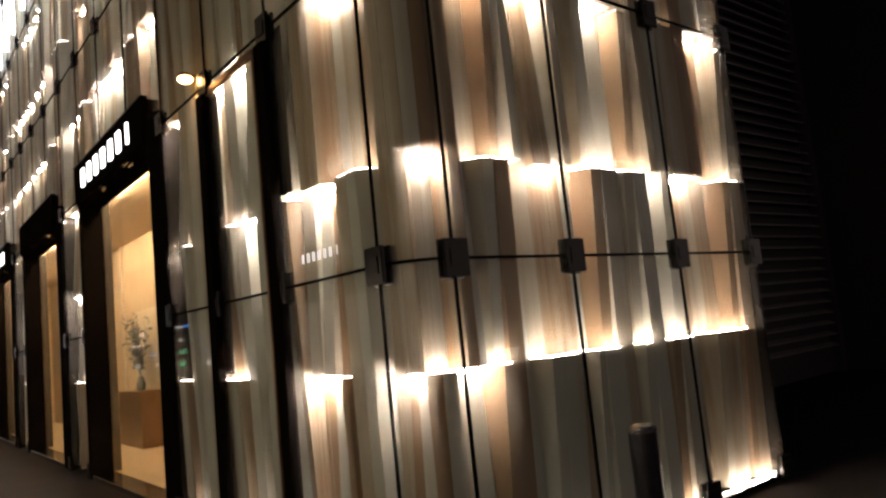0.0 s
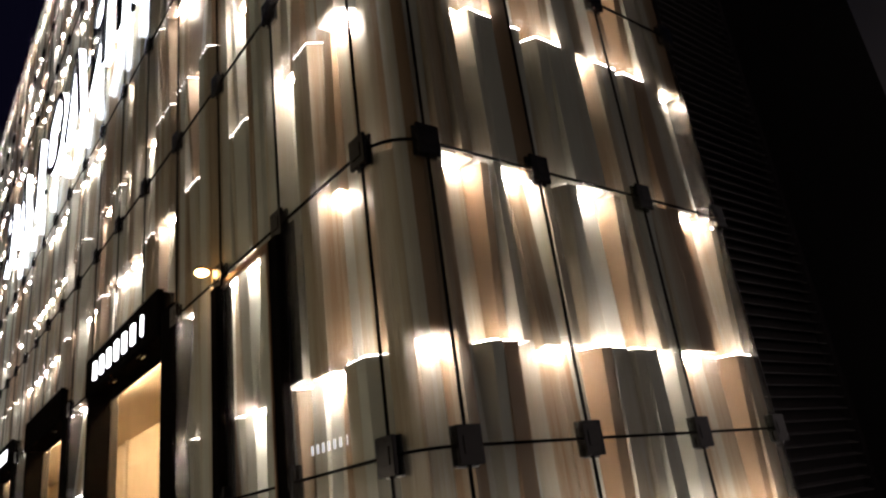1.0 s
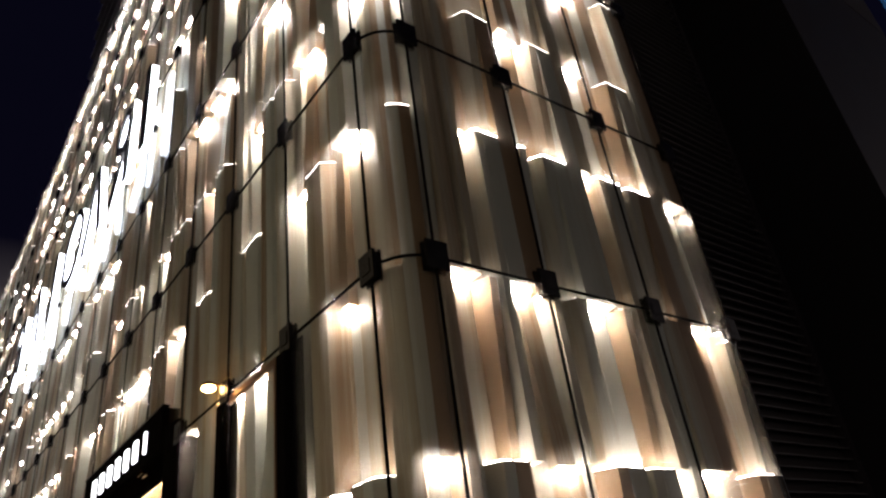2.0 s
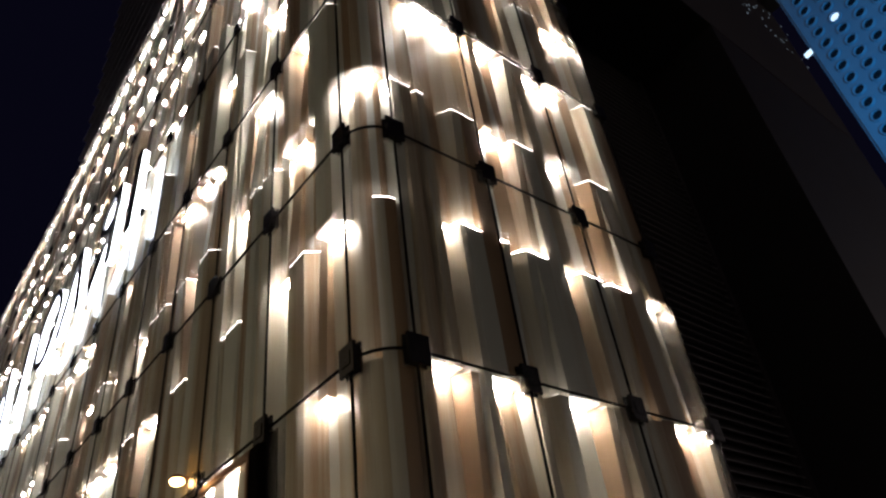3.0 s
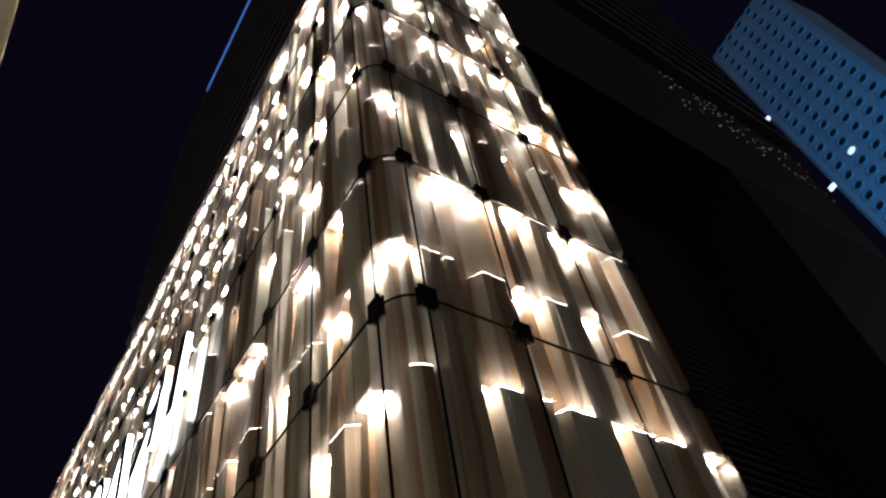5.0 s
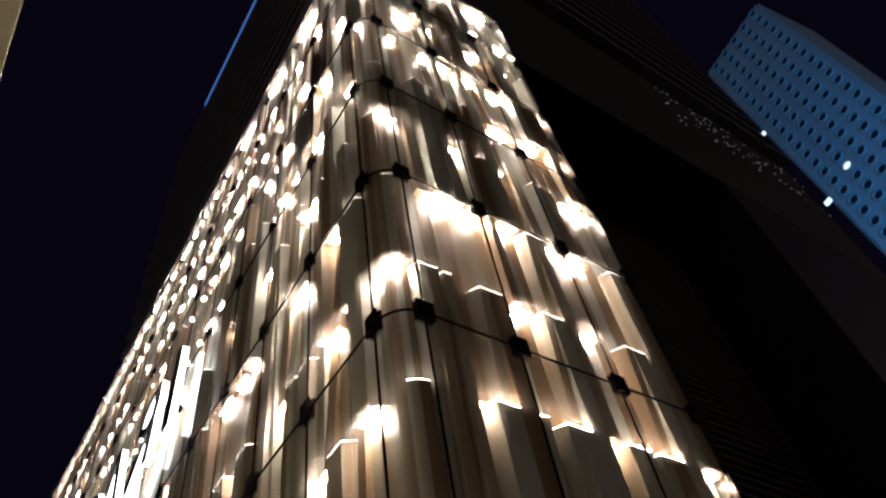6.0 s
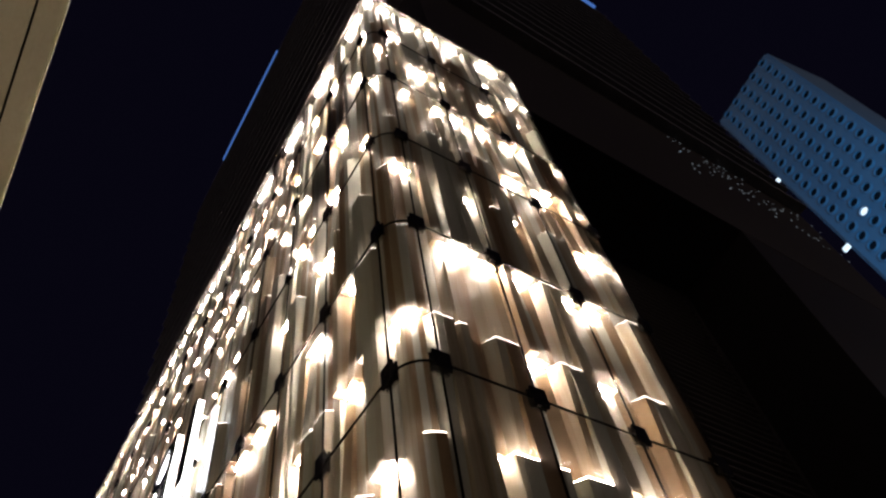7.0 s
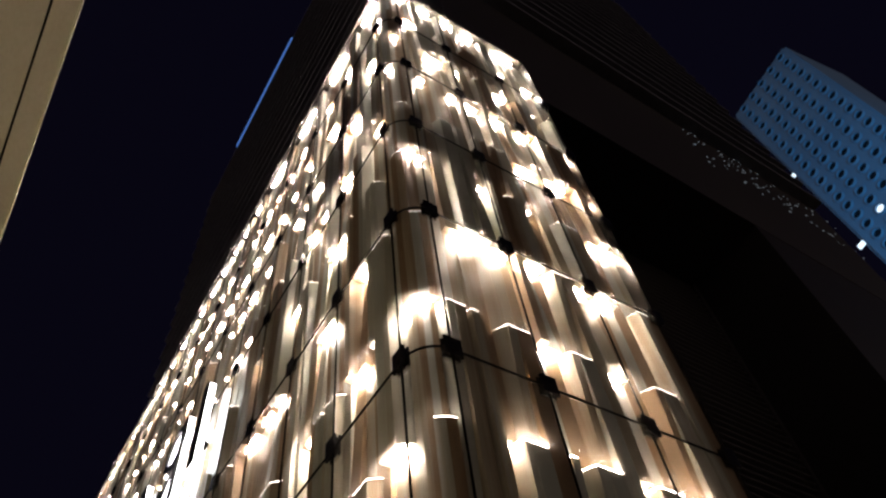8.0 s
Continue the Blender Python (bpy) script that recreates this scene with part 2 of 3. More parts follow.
def front(s, w, kind, ends, off):
    """The front line of a slab: places along the skin and depths. A third depth in ends is that of a fold within the strip."""
    g = 0.0015
    if kind == "corner":
        return [(s + g + (w - 2 * g) * k / 4, ends[0] + (ends[1] - ends[0]) * k / 4 + off) for k in range(5)]
    at = FOLD if kind == "right" else 1 - FOLD
    fold = ends[2] if len(ends) > 2 else ends[0] + (ends[1] - ends[0]) * at
    return [(s + g, ends[0] + off), (s + g + (w - 2 * g) * at, fold + off), (s + w - g, ends[1] + off)]


def slab(bm, low, high, z0, z1):
    """A slab with a flat back between its lower and its upper front line."""
    rings = [[facade(a, d, z) for a, d in line] + [facade(line[-1][0], 0.295, z), facade(line[0][0], 0.295, z)] for line, z in ((low, z0), (high, z1))]
    return loft(bm, rings)


def lamp(bm, near_line, far_line, z0, z1, inset):
    """A flat lamp between two lines in plan."""
    trim = lambda line: [(a + inset * (0.5 - (a - line[0][0]) / (line[-1][0] - line[0][0])) * 2 * (line[-1][0] - line[0][0]), d) for a, d in line]
    p, q = trim(near_line), trim(far_line)
    return loft(bm, [[facade(a, d, z) for a, d in p + q[::-1]] for z in (z0, z1)])


far_slabs, far_leds, far_leds_down = bmesh.new(), bmesh.new(), bmesh.new()
SHIFT = {"u": (PROUD, RECESSED), "v": (PROUD, RECESSED), "d": (RECESSED, PROUD), "b": (RECESSED, PROUD), ".": (0.0, 0.0)}   # below and above a seam


def is_near(kind, s):
    return kind != "left" or s > -ARC - 10.5 * W_LEFT


def up_lamp(code, k, kind):
    """The strip behind a lower slab: strong on the two lowest storeys, a thin bright line above."""
    # faint fill added under dark slabs, and the corner's thin lines
    if code == "v":
        return mat_led_faint
    if k < 3:
        return mat_led_low
    if kind == "right" and k < 5:
        return mat_led if k == 3 else mat_led_third
    return mat_led_tenth


# the slabs' edges at a seam: an up-lit ledge has a slanting return on the side towards the corner and then a flat front,
# a down-lit niche is flat
ledges, niches = {}, {}
for face, step in (("right", 1), ("left", -1)):
    row = sorted((x for x in strips if x[4] == face), key=lambda x: x[0] * step)
    for k in range(13):
        run = 0
        for x in row:
            if x[2][k] in "uv":
                top = RIDGE - 0.015
                ledges[x[0], k] = (*((VALLEY + 0.04, top) if run % 2 == 0 else (top, top))[::step], top)
                run += 1
            else:
                run = 0
            if x[2][k] in "db":
                ledges[x[0], k] = (0.145, 0.145, 0.145)
                niches[x[0], k] = (0.105, 0.105, 0.105)

for s, w, codes, first, kind, ends in strips:
    seams = [first] + [k for k in range(first + 1, 13) if codes[k] != "." or k == 12]
    near = is_near(kind, s)
    for lo, hi in zip(seams, seams[1:]):
        fold = ledges.get((s, hi)) or niches.get((s, lo)) or ends      # one fold from end to end
        low, high = front(s, w, kind, fold, SHIFT[codes[lo]][1]), front(s, w, kind, fold, SHIFT[codes[hi]][0])
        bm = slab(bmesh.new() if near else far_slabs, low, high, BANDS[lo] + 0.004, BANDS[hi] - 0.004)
        if near:
            part("slab", bm, mat_slab, lit_building)
    for k in range(first, 13):
        if codes[k] in ".db":
            continue
        z = BANDS[k]
        bm = bmesh.new() if near else far_leds
        edge = ledges.get((s, k), ends)
        near_by, far_by = (0.012, 0.05) if k < 4 else (0.002, 0.018)     # narrow strips close to the edge higher up
        lamp(bm, front(s, w, kind, edge, PROUD + near_by), front(s, w, kind, edge, PROUD + far_by), z - 0.001, z + 0.003, 0.12 if k < 4 else 0.03)
        if near:
            part("led_strip", bm, up_lamp(codes[k], k, kind), lit_building, "small white strip lamp, the faint ones mostly added fill")

# lamps that shine down, one for each run of neighbouring slabs
for face in ("right", "corner", "left"):
    row = sorted((x for x in strips if x[4] == face), key=lambda x: x[0])
    for k in range(1, 13):
        runs = []
        for s, w, codes, first, kind, ends in row:
            if codes[k] not in "db" or k <= first:
                continue
            last = runs[-1] if runs else None
            if last and last[2] == codes[k] and abs(last[1] - s) < 0.01:
                last[1] = s + w
            else:
                runs.append([s, s + w, codes[k]])
        for a, b, code in runs:
            depth, trim = 0.15 if face != "corner" else 0.12, (0.2 if face == "left" else 0.24) * (b - a)
            n = 6 if face == "corner" else 1
            line = [(a + trim + (b - a - 2 * trim) * q / n, depth) for q in range(n + 1)]
            near, z = is_near(face, a), BANDS[k]
            bm = bmesh.new() if near else far_leds_down
            loft(bm, [[facade(q, d, h) for q, d in line] + [facade(q, d + 0.022, h) for q, d in line[::-1]] for h in (z - (LAMP_DROP if near else 0.3 * LAMP_DROP), z - 0.002)])
            if near:
                part("led_lamp", bm, mat_led_down if face == "right" and k < 5 else mat_led_down_long if face == "left" else mat_led_down_high, lit_building, "small bright white lamp")
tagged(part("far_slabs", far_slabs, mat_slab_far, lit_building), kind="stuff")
tagged(part("far_led_strips", far_leds, mat_led_tenth, lit_building), kind="stuff")
tagged(part("far_led_lamps", far_leds_down, mat_led_far, lit_building), kind="stuff")

# core behind the slabs, with the three shop portals cut out of its ground floor
LONG = R + N_LEFT * PANEL
Z_ROOF = 18.18
part("core_wall", block((R, 0.30, 0.0), (R + 3.56, 0.42, Z_ROOF)), mat_dark, lit_building)
part("upper_core_wall", block((0.30, R, 4.16), (0.42, LONG, Z_ROOF)), mat_dark, lit_building)
edges_y = [R] + [R + k * W_LEFT for ab in DOORS for k in ab] + [LONG]
for y0, y1 in zip(edges_y[0::2], edges_y[1::2]):
    part("ground_core_wall", block((0.30, y0, 0.0), (0.42, y1, 4.16)), mat_dark, lit_building)
part("roof", block((0.06, 0.06, Z_ROOF), (R + 3.56, LONG, Z_ROOF + 0.12), 0.02), mat_dark, lit_building)
part("rear_wall", block((0.42, LONG - 0.1, 0.0), (R + 3.46, LONG, Z_ROOF)), mat_dark, lit_building)
part("plinth", block((R, 0.02, 0.0), (R + 3.58, 0.30, 0.05)), mat_clamp, lit_building)
part("end_fin", block((R + 3.608, 0.002, 0.0), (R + 3.626, 0.40, Z_ROOF), 0.003), mat_clamp, lit_building, "dark steel fin closing the glass skin")
part("side_wall", block((R + 3.46, 0.32, 0.0), (R + 3.55, LONG, Z_ROOF)), mat_dark, lit_building)

# panes of the outer glass skin, with open black joints and clamps
J = 0.009


def pane(s0, s1, z0, z1):
    n = 8 if -ARC - 0.01 < s0 < -0.01 else 1
    rings = []
    for i in range(n + 1):
        s = s0 + (s1 - s0) * i / n
        rings.append([facade(s, d, z) for d, z in ((0.0, z0), (0.0, z1), (0.012, z1), (0.012, z0))])
    return part("glass_pane", loft(bmesh.new(), rings), mat_glass, lit_building, "clear glass pane")


def joint(s0, s1, z0, z1, d0=-0.001, d1=0.016):
    n = 8 if -ARC - 0.02 < s0 < -0.02 and s1 - s0 > 0.1 else 1
    rings = [[facade(s0 + (s1 - s0) * i / n, d, z) for d, z in ((d0, z0), (d0, z1), (d1, z1), (d1, z0))] for i in range(n + 1)]
    return part("joint", loft(bmesh.new(), rings), mat_black, lit_building)


columns = [-ARC - k * PANEL for k in range(N_LEFT, -1, -1)] + RIGHT
VITRINE = (-ARC - 2 * PANEL, -ARC - PANEL)
doors_s = [(-ARC - b * W_LEFT - 0.02, -ARC - a * W_LEFT + 0.02) for a, b in DOORS]
for c0, c1 in zip(columns, columns[1:]):
    for lev, (z0, z1) in enumerate(zip(LEVELS, LEVELS[1:])):
        if lev < 2 and any(a <= c0 and c1 <= b for a, b in doors_s):
            continue
        pane(c0 + J, c1 - J, z0 + J, z1 - J)
        if lev:
            joint(c0 + J, c1 - J, z0 - J, z0 + J)
for c in columns:
    if c == columns[-1]:
        continue
    low = 4.16 if any(a + 0.1 < c < b - 0.1 for a, b in doors_s) else 0.06
    joint(c - J, c + J, low, LEVELS[-1])


def clamp_mesh(w=0.075):
    bm = bmesh.new()
    box(bm, (-w, -0.035, -w * 1.2), (w, -0.003, w * 1.2), 0.006)
    box(bm, (-w, 0.018, -w * 1.2), (w, 0.045, w * 1.2), 0.006)
    box(bm, (-w * 0.55, -0.042, -w * 0.55), (w * 0.55, -0.035, w * 0.55))
    return mesh_from("clamp", bm, mat_clamp)


clamp = clamp_mesh(0.098)
lip = mesh_from("lower_edge", block((-0.085, 0.016, -0.130), (0.085, 0.047, -0.1185), 0.002), mat_chrome)
for c in columns:
    for k, z in enumerate(LEVELS):
        if k < 2 and any(a + 0.1 < c < b - 0.1 for a, b in doors_s) or k == 8:
            continue
        ob = part("clamp", clamp, None, lit_building, "black steel glass clamp")
        turn = 0 if c >= -0.01 else -90
        ob.matrix_local = Matrix.Translation(facade(c, 0, z)) @ pose(0, 0, 0, 0, 0, turn)
        part("lower_edge", lip, None, ob, "polished steel lower edge")

# dark framed display bay on the long face
bay = tagged(new("display_bay"), "tall dark bronze framed display bay in the glass wall", "display window")
y0, y1 = R + PANEL, R + 2 * PANEL
part("post", block((-0.05, y0 - 0.03, 0), (0.03, y0 + 0.13, 4.02), 0.008), mat_portal, bay)
part("post", block((-0.05, y1 - 0.02, 0), (0.03, y1 + 0.14, 4.02), 0.008), mat_portal, bay)
part("head", block((-0.012, y0 + 0.13, 4.0), (0.03, y1 - 0.02, 4.06), 0.006), mat_bronze, bay, "warm bronze head trim")
part("trim", block((-0.056, y0 + 0.13, 0.1), (0.026, y0 + 0.165, 4.0), 0.004), mat_bronze, bay, "warm bronze side trim")


mat_panel = surface("black_glass_panel", (0.006, 0.006, 0.008), (0.012, 0.012, 0.015), 0.12, shine=0.5)
part("dark_panel", block((0.018, y0 - 0.22, 2.76), (0.03, y0 - 0.035, 4.08), 0.003), mat_panel, bay, "black glass panel")
part("dark_panel", block((0.018, y1 - 0.21, 1.42), (0.03, y1 - 0.025, 3.98), 0.003), mat_panel, bay, "black glass panel")


def portal(name, a, b, sign):
    """A deep dark shop portal with a glass front and perhaps a lit sign on its header."""
    ya, yb = R + a * W_LEFT, R + b * W_LEFT
    door = tagged(new(name), "tall dark lacquered shop portal with a glass front", "shop front", kind="structure")
    part("jamb", block((-0.03, ya + 0.02, 0), (0.28, ya + 0.42, 4.3), 0.012), mat_portal, door)
    part("jamb", block((-0.03, yb - 0.16, 0), (0.28, yb - 0.02, 4.02), 0.012), mat_portal, door)
    part("header", block((-0.07, ya + 0.44, 4.02), (0.28, yb - 0.02, 4.56), 0.014), mat_portal, door, "dark lacquered header box")
    part("header_rail", block((-0.085, ya + 0.42, 4.56), (0.0, yb - 0.02, 4.585), 0.004), mat_clamp, door)
    part("sill", block((-0.02, ya + 0.42, 0), (0.28, yb - 0.16, 0.07), 0.008), mat_chrome, door, "polished metal sill")
    part("glass", block((0.258, ya + 0.42, 0.07), (0.268, yb - 0.16, 4.02)), mat_glass, door)
    part("inner_frame", block((0.235, ya + 0.42, 3.94), (0.255, yb - 0.16, 4.02)), mat_clamp, door)
    part("inner_frame", block((0.235, ya + 0.42, 0.07), (0.255, ya + 0.47, 3.94)), mat_clamp, door)
    if sign:
        for i in range(7):
            yc = ya + 1.0 + 0.385 * i
            wide = 0.028 if i == 0 else 0.075
            part("sign_bar", block((-0.095, yc - wide, 4.17), (-0.07, yc + wide, 4.43), 0.005), mat_small_letter, door, "white lit sign bar")
    return door


for i, (a, b) in enumerate(DOORS):
    portal("door_%d" % (i + 1), a, b, i != 1)

# the shop behind the portals
SHOP = (4.2, 21.0)
shop = tagged(new("shop_room"), "honey coloured shop interior lit by warm lamps", "shop", kind="structure")
part("back_wall", block((1.75, SHOP[0], 0), (1.85, SHOP[1], 4.15)), mat_shop, shop)
part("end_wall", block((0.43, SHOP[0] - 0.1, 0), (1.75, SHOP[0], 4.15)), mat_shop, shop)
part("end_wall", block((0.43, SHOP[1], 0), (1.75, SHOP[1] + 0.1, 4.15)), mat_shop, shop)
part("shop_floor", block((0.29, SHOP[0], 0.0), (1.75, SHOP[1], 0.04)), mat_shop, shop)
part("shop_ceiling", block((0.43, SHOP[0], 4.08), (1.75, SHOP[1], 4.14)), mat_shop, shop)
for a, b in DOORS:
    yc = R + (a + b) / 2 * W_LEFT
    part("ceiling_lamp", block((0.292, yc - 1.5, 4.03), (0.33, yc + 1.5, 4.062)), mat_warm, shop, "warm linear shop lamp")
    part("wall_rib", block((1.69, yc + 1.2, 0.04), (1.75, yc + 1.32, 4.08), 0.006), mat_plinth, shop)

# a branch in a vase before a pale panel, in the first shop window
panel = tagged(new("display_stand"), "pale plaster display stand with a back panel in the shop", "display stand")
part("back_panel", block((1.66, 10.35, 1.06), (1.74, 11.85, 2.6), 0.01), mat_plinth, panel)
part("plinth", block((1.3, 10.35, 0.04), (1.66, 11.85, 1.06), 0.01), mat_bronze, panel)
vase = tagged(new("branch_vase"), "dark vase with silvery leafy branches on the display plinth", "vase")
vx, vy = 1.46, 10.85
part("vase", tube(bmesh.new(), [(0.06, 1.06, vx, vy), (0.08, 1.11, vx, vy), (0.085, 1.19, vx, vy), (0.05, 1.29, vx, vy), (0.06, 1.32, vx, vy)], 14), mat_leaf, vase)
leaves = bmesh.new()
lr = random.Random(11)
for k in range(16):
    lean, turn = lr.uniform(0.05, 0.5), lr.uniform(0, 2 * math.pi)
    tip = Vector((vx + 0.25 * lean * math.cos(turn), vy + lean * 1.0 * math.sin(turn), 1.78 + 0.38 * lr.random()))
    root = Vector((vx, vy, 1.3))
    loft(leaves, [[p + Vector((r * math.cos(q), r * math.sin(q), 0)) for q in (0, 2.1, 4.2)] for p, r in ((root, 0.007), (tip, 0.003))])
    for j in range(20):
        p = root.lerp(tip, 0.3 + 0.7 * j / 12)
        d = Vector((lr.uniform(-0.5, 0.5), lr.uniform(-1, 1), lr.uniform(-0.2, 0.9))).normalized()
        e = d.cross(Vector((1, 0, 0.1))).normalized() * 0.028
        n = d.cross(e).normalized() * 0.004
        size = lr.uniform(0.09, 0.15)
        loft(leaves, [[p + n, p - n, p - n * 0.5], [p + d * size * 0.5 + e + n, p + d * size * 0.5 - e + n, p + d * size * 0.5 - n], [p + d * size + n, p + d * size - n, p + d * size + n * 0.5]])
part("branches", leaves, mat_leaf, vase, "silvery leaves")

# ---- ground ----
ground = tagged(new("ground", mesh_from("ground", block((-700, -700, -0.3), (700, 700, 0.0)), mat_pave)), "dark granite paving around the building", "ground", kind="structure")

# large lit letters on the long face, as plain shapes
sign_shapes = [(6.45, "bar"), (7.9, "block"), (9.8, "wedge"), (11.6, "ring"), (13.6, "bar"), (15.6, "wedge"), (17.9, "block")]
big_sign = tagged(new("lit_sign"), "row of large white lit sign shapes on the long facade", "sign")


def stroke(bm, y0, z0, y1, z1, t=0.075, xs=(-0.2, -0.1)):
    """A straight lit stroke between two points of the sign's plane."""
    d = Vector((0, y1 - y0, z1 - z0)).normalized()
    n = Vector((0, -d.z, d.y)) * t
    loft(bm, [[Vector((x, y, z)) + n * q for x, q in ((xs[0], -1), (xs[1], -1), (xs[1], 1), (xs[0], 1))] for y, z in ((y0, z0), (y1, z1))])


def hoop(bm, yc, zc, ry, rz, t=0.14, a0=0.0, a1=1.0, n=24, xs=(-0.2, -0.1)):
    rings = []
    for i in range(n + 1):
        a = 2 * math.pi * (a0 + (a1 - a0) * i / n)
        rings.append([(x, yc + (ry - q) * math.cos(a), zc + (rz - q) * math.sin(a)) for x, q in ((xs[0], 0), (xs[1], 0), (xs[1], t), (xs[0], t))])
    loft(bm, rings, cap=a1 - a0 < 1)


def sign_mesh(yc, shape, xs, more):
    """One shape of the sign, between two distances from the glass."""
    bm = bmesh.new()
    if shape == "bar":
        stroke(bm, yc, 9.5, yc, 11.25, 0.1 + more, xs)
    elif shape == "block":
        stroke(bm, yc - 0.45, 9.5, yc - 0.45, 11.25, 0.09 + more, xs)
        hoop(bm, yc - 0.1, 10.8, 0.5 + more, 0.45 + more, 0.14 + 2 * more, xs=xs)
        stroke(bm, yc - 0.2, 10.3, yc + 0.5, 9.5, 0.075 + more, xs)
    elif shape == "wedge":
        stroke(bm, yc - 0.62, 9.5, yc - 0.05, 11.25, 0.075 + more, xs)
        stroke(bm, yc + 0.62, 9.5, yc + 0.05, 11.25, 0.075 + more, xs)
    else:
        hoop(bm, yc, 10.37, 0.85 + more, 0.9 + more, 0.14 + 2 * more, xs=xs)
    return bm


for yc, shape in sign_shapes:
    lit = part("sign_shape", sign_mesh(yc, shape, (-0.2, -0.1), 0.0), mat_letter, big_sign, "white glowing sign body")
    part("front_plate", sign_mesh(yc, shape, (-0.245, -0.202), 0.008), mat_clamp, lit, "dark front plate")
    part("bracket", block((-0.1, yc - 0.05, 9.9), (0.0, yc + 0.05, 10.0)), mat_clamp, lit)

# amber downlight on a bracket by the display bay
wall_lamp = tagged(new("wall_lamp"), "small amber downlight on the glass wall beside the display bay", "lamp")
lx, ly, lz = -0.10, 3.20, 4.24
part("housing", tube(bmesh.new(), [(0.03, lz + 0.06, lx, ly), (0.055, lz + 0.045, lx, ly), (0.06, lz + 0.01, lx, ly)]), mat_bronze, wall_lamp)
part("lens", tube(bmesh.new(), [(0.045, lz - 0.035, lx, ly), (0.07, lz - 0.012, lx, ly), (0.062, lz + 0.01, lx, ly)]), mat_spot, wall_lamp, "glowing amber lens")
part("arm", block((lx, ly - 0.012, lz + 0.03), (0.0, ly + 0.012, lz + 0.05)), mat_bronze, wall_lamp)

# bollard on the pavement
bollard = tagged(new("bollard"), "dark steel bollard with a bright domed cap on the pavement", "bollard")
bx, by = 1.16, -0.6
part("post", tube(bmesh.new(), [(0.105, 0, bx, by), (0.105, 0.03, bx, by), (0.084, 0.04, bx, by), (0.084, 0.90, bx, by)], 24), mat_bollard, bollard)
part("cap", tube(bmesh.new(), [(0.088, 0.90, bx, by), (0.088, 0.925, bx, by), (0.075, 0.94, bx, by), (0.035, 0.95, bx, by)], 24), mat_chrome, bollard, "polished steel cap")

# ---- dark louvred neighbour ----
louvred = tagged(new("louvred_building"), "dark neighbouring building with horizontal louvres", "building")
part("wall", block((6.5, 3.3, 0), (12.9, 24, 60)), mat_tower, louvred)
slat = mesh_from("louvre", loft(bmesh.new(), [[(x, 0.0, 0.0), (x, -0.16, -0.05), (x, -0.16, -0.07), (x, 0.0, -0.02)] for x in (6.5, 12.8)]), mat_louvre)
for i in range(105):
    ob = part("louvre", slat, None, louvred)
    ob.location = (0, 3.3, 0.6 + i * 0.22)
part("corner_post", block((12.8, 3.1, 0), (12.98, 3.3, 60)), mat_tower, louvred)

# ---- dark tower above the lit building ----
upper = tagged(new("dark_tower"), "dark tower with horizontal fins and a blue light strip", "tower")
part("wall", block((2.4, 0.55, Z_ROOF + 0.12), (22, 30.4, 57)), mat_tower, upper)
part("lower_wall", block((13, 0.56, 0), (22, 30, Z_ROOF + 0.12)), mat_low_wall, upper)
for i in range(19):
    z = 26 + i * 1.55
    part("fin", block((1.95, 0.1, z), (2.4, 30.4, z + 0.16)), mat_fin, upper)
    part("fin", block((2.4, 0.1, z), (22, 0.55, z + 0.16)), mat_fin, upper)
part("light_strip", block((2.08, 15.5, 56.6), (2.4, 26, 57.15)), mat_blue_led, upper, "blue light strip")
part("light_strip", block((16, 0.06, 56.7), (22, 0.55, 57.0)), mat_blue_led, upper, "blue light strip")

# ---- pale tower with round windows, washed in blue light ----
H_TOWER = 183.0
eye0 = Vector((-2.44, -3.4))
pa = eye0 + 135.3 * Vector((math.cos(radians(8.25)), math.sin(radians(8.25))))
pb = eye0 + 130.6 * Vector((math.cos(radians(-1.25)), math.sin(radians(-1.25))))
along = (pb - pa).normalized()
inward = Vector((-along.y, along.x))
if inward.x < 0:
    inward = -inward
width = (pb - pa).length
tower = tagged(new("round_window_tower"), "tall pale office tower with round windows in blue floodlight", "tower")
tower.matrix_world = Matrix(((along.x, inward.x, 0, pa.x), (along.y, inward.y, 0, pa.y), (0, 0, 1, 0), (0, 0, 0, 1)))
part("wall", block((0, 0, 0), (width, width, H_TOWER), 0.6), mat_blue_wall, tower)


def porthole():
    bm = bmesh.new()
    n = 16
    prof = [(1.38, 0.0), (1.34, -0.4), (1.2, -0.55), (1.02, -0.48), (0.95, -0.03)]
    rows = [[(r * math.cos(2 * math.pi * i / n), y, r * math.sin(2 * math.pi * i / n)) for i in range(n)] for r, y in prof]
    loft(bm, rows, cap=False)
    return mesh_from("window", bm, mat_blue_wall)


def port_pane(mat):
    bm = bmesh.new()
    n = 16
    loft(bm, [[(0.96 * math.cos(2 * math.pi * i / n), y, 0.96 * math.sin(2 * math.pi * i / n)) for i in range(n)] for y in (-0.06, -0.02)])
    return mesh_from("pane", bm, mat)


ring_mesh, pane_mesh, lit_pane_mesh = porthole(), port_pane(mat_port_glass), port_pane(mat_port_lit)
COLS, PITCH = 5, width / 5.55
for j in range(34):
    for i in range(COLS):
        w = part("window", ring_mesh, None, tower, "round window with a raised rim")
        w.location = (3.6 + i * PITCH, 0, H_TOWER - 2.3 - j * 3.75)
        pane_ob = part("pane", lit_pane_mesh if (i, j) == (1, 16) else pane_mesh, None, w)

for z in (118.0, 148.0):
    part("edge_light", block((-1.5, 0.3, z), (0.2, 0.8, z + 1.3), 0.1), mat_port_lit, tower, "small white light at the tower's edge")

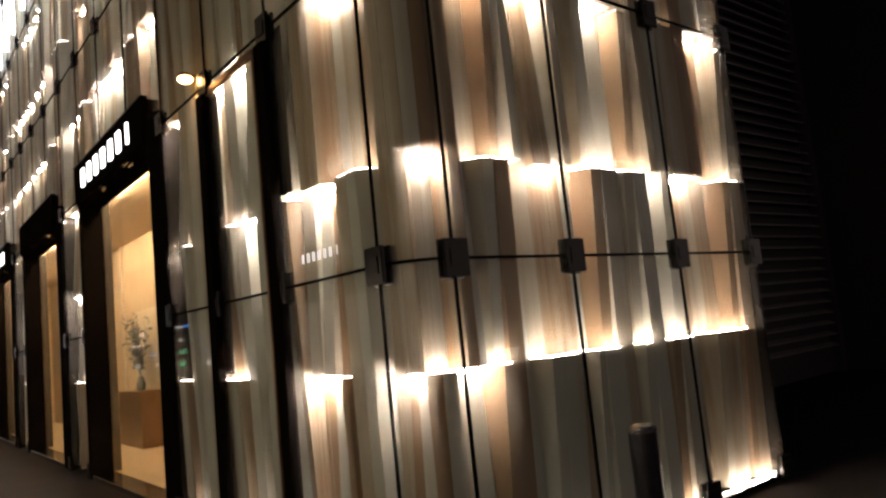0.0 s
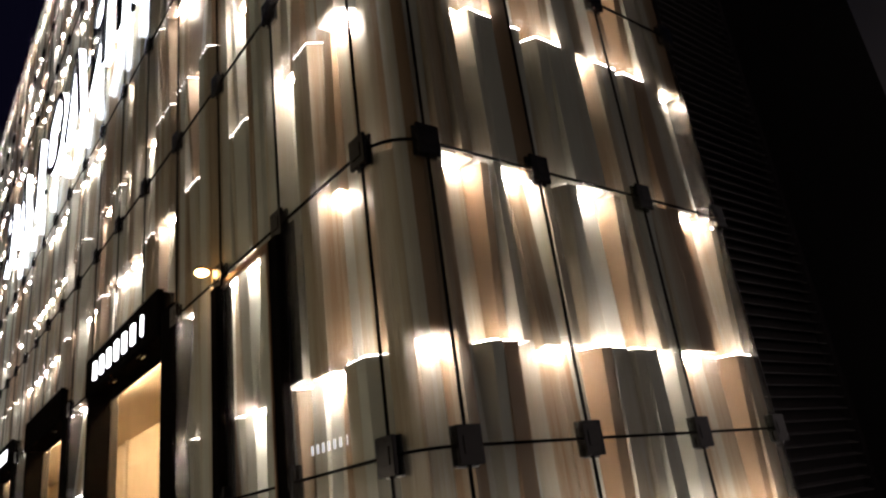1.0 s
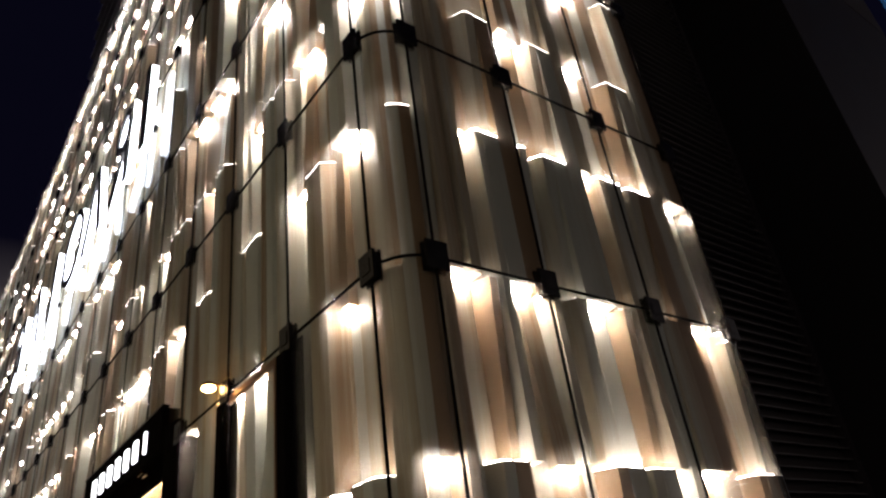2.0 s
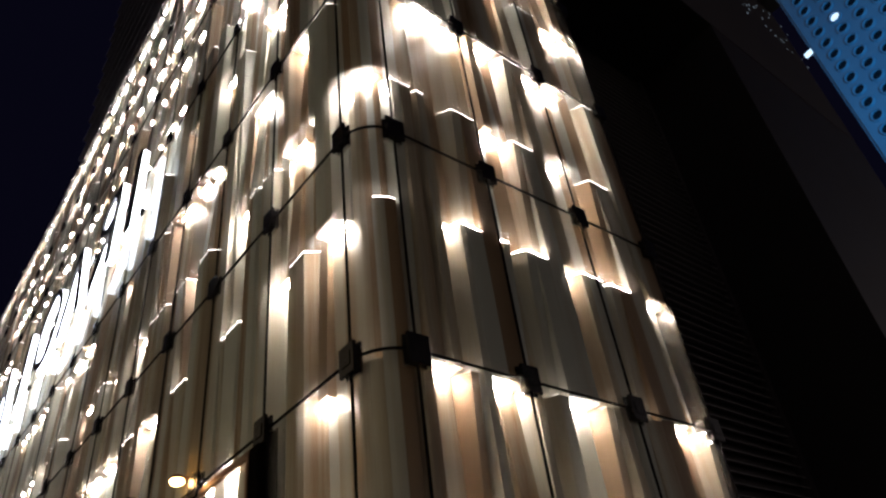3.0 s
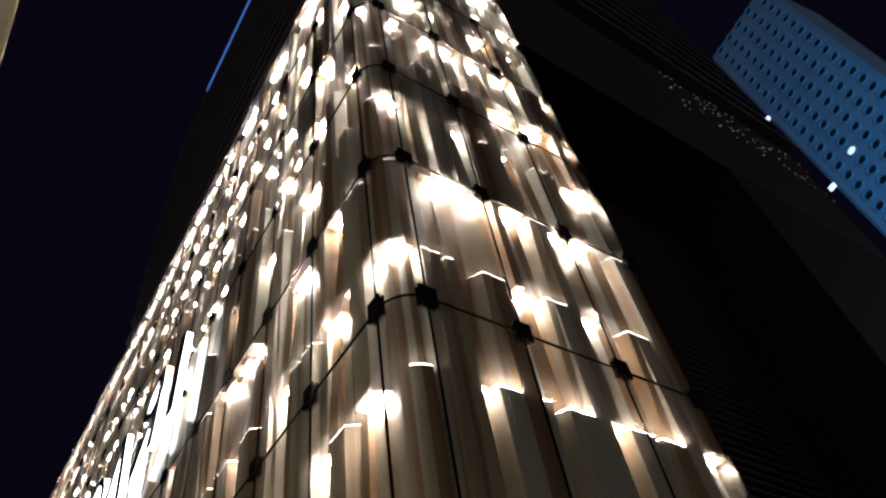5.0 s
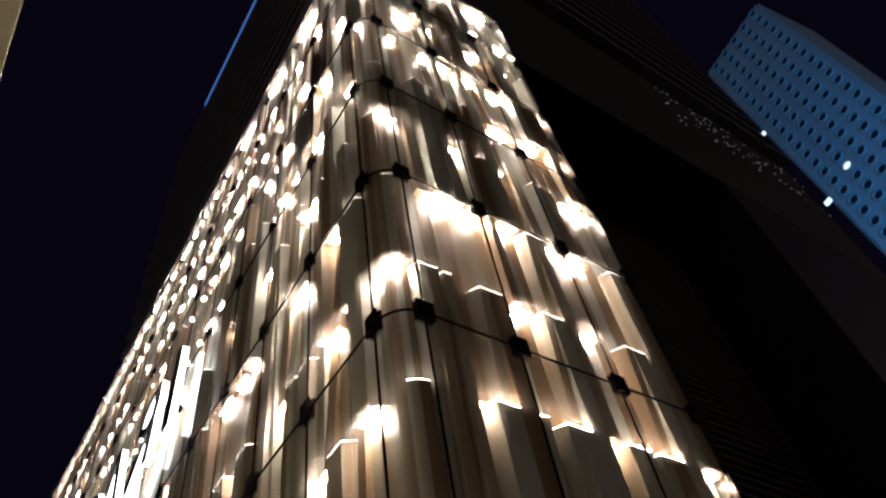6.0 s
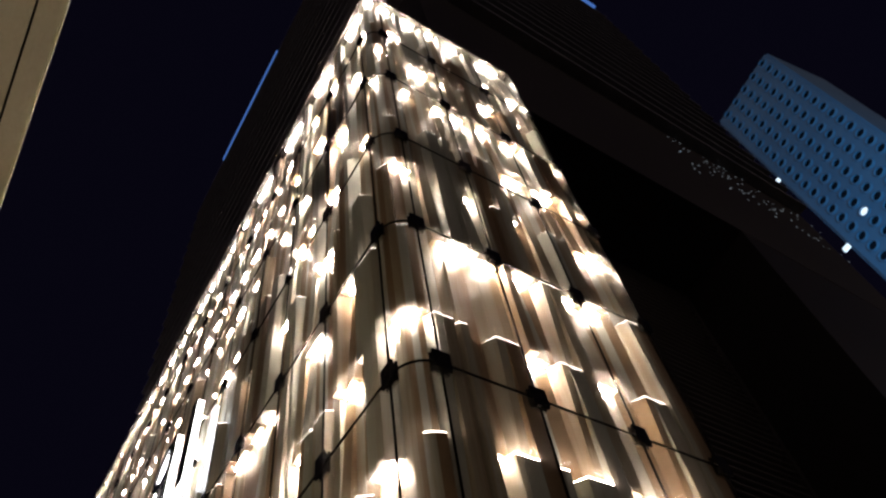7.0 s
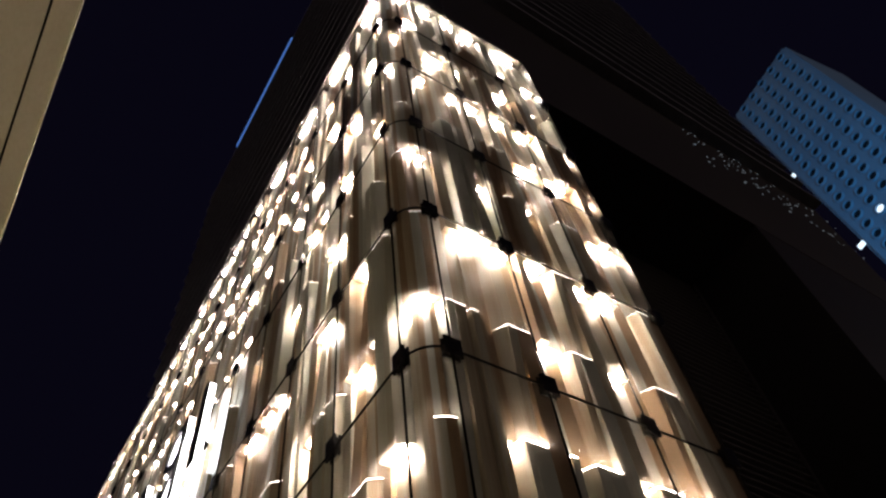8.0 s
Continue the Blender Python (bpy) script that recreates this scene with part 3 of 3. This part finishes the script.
# scattered dim glowing specks on the dark tower's face
drng = random.Random(3)
for k in range(110):
    u = drng.random()
    x, z = 13.4 + 9.0 * u, 22.3 + 4 * (1 - u) * drng.random() + 9 * u * drng.random() ** 2
    size = drng.choice((0.02, 0.03, 0.045))
    part("glow_speck", block((x, 0.53, z), (x + size * 1.6, 0.548, z + size)), mat_speck, upper, "tiny dim glowing speck")

# ---- building opposite, with a beige soffit over the pavement ----
opposite = tagged(new("opposite_building"), "building opposite with a beige panelled overhang above the street", "building")
part("wall", block((-22, -12, 0), (-13, 70, 26)), mat_tower, opposite)
ex, ez = -3.67, 8.7
gx = ex - 0.23
part("overhang", loft(bmesh.new(), [[(-13, y, ez + 0.02), (ex - 0.03, y, ez + 0.02), (ex - 0.45, y, ez + 0.7), (-13, y, ez + 0.7)] for y in (-12, 70)]), mat_tower, opposite)
for i in range(8):
    y0, y1 = max(-12, -18 + i * 12.0) + 0.008, min(70, -6 + i * 12.0) - 0.008
    part("soffit_panel", block((-12.9, y0, ez - 0.012), (gx - 0.022, y1, ez + 0.02), 0.004), mat_soffit, opposite)
    part("edge_panel", block((gx, y0, ez - 0.016), (ex, y1, ez + 0.05), 0.014), mat_soffit, opposite, "beige metal edge panel")
part("groove", block((gx - 0.022, -12, ez + 0.005), (gx, 70, ez + 0.02)), mat_black, opposite)

# lit windows of the building opposite, seen as reflections in the glass
orng = random.Random(21)
for k in range(24):
    y, z = orng.uniform(38, 69), orng.choice((1.0, 1.8, 2.6, 3.4, 4.6))
    w, h = orng.uniform(0.3, 1.6), orng.uniform(0.08, 0.3)
    part("lit_window", block((-13.02, y, z), (-12.97, y + w, z + h)), orng.choice((mat_window_white, mat_window_white, mat_window_blue, mat_window_green)), opposite, "small lit window")

# unseen warm panels added along the foot of the building opposite, to light soffit and facade
mat_fill_panel = glowing("fill_panel_glow", (1.0, 0.82, 0.62), 0.9)
for i in range(9):
    y = -10.5 + i * 4.2
    part("fill_panel", block((-13.03, y, 0.5), (-12.96, y + 3.6, 3.4)), mat_fill_panel, opposite, "warm glowing panel added to light the soffit")
    part("panel_bar", block((-12.98, y + 1.76, 0.5), (-12.9, y + 1.84, 3.4), 0.006), mat_clamp, opposite)

# small white lettering on the first pane, as plain bars; a low glow is added to keep them white
decal = tagged(new("glass_decal"), "small white sticker lettering bars on the glass pane, with an added glow", "decal")
for i in range(7):
    part("bar", block((-0.005, 0.80 + i * 0.08, 2.195), (-0.002, 0.80 + i * 0.08 + (0.01 if i == 0 else 0.03), 2.26)), mat_sticker, decal)
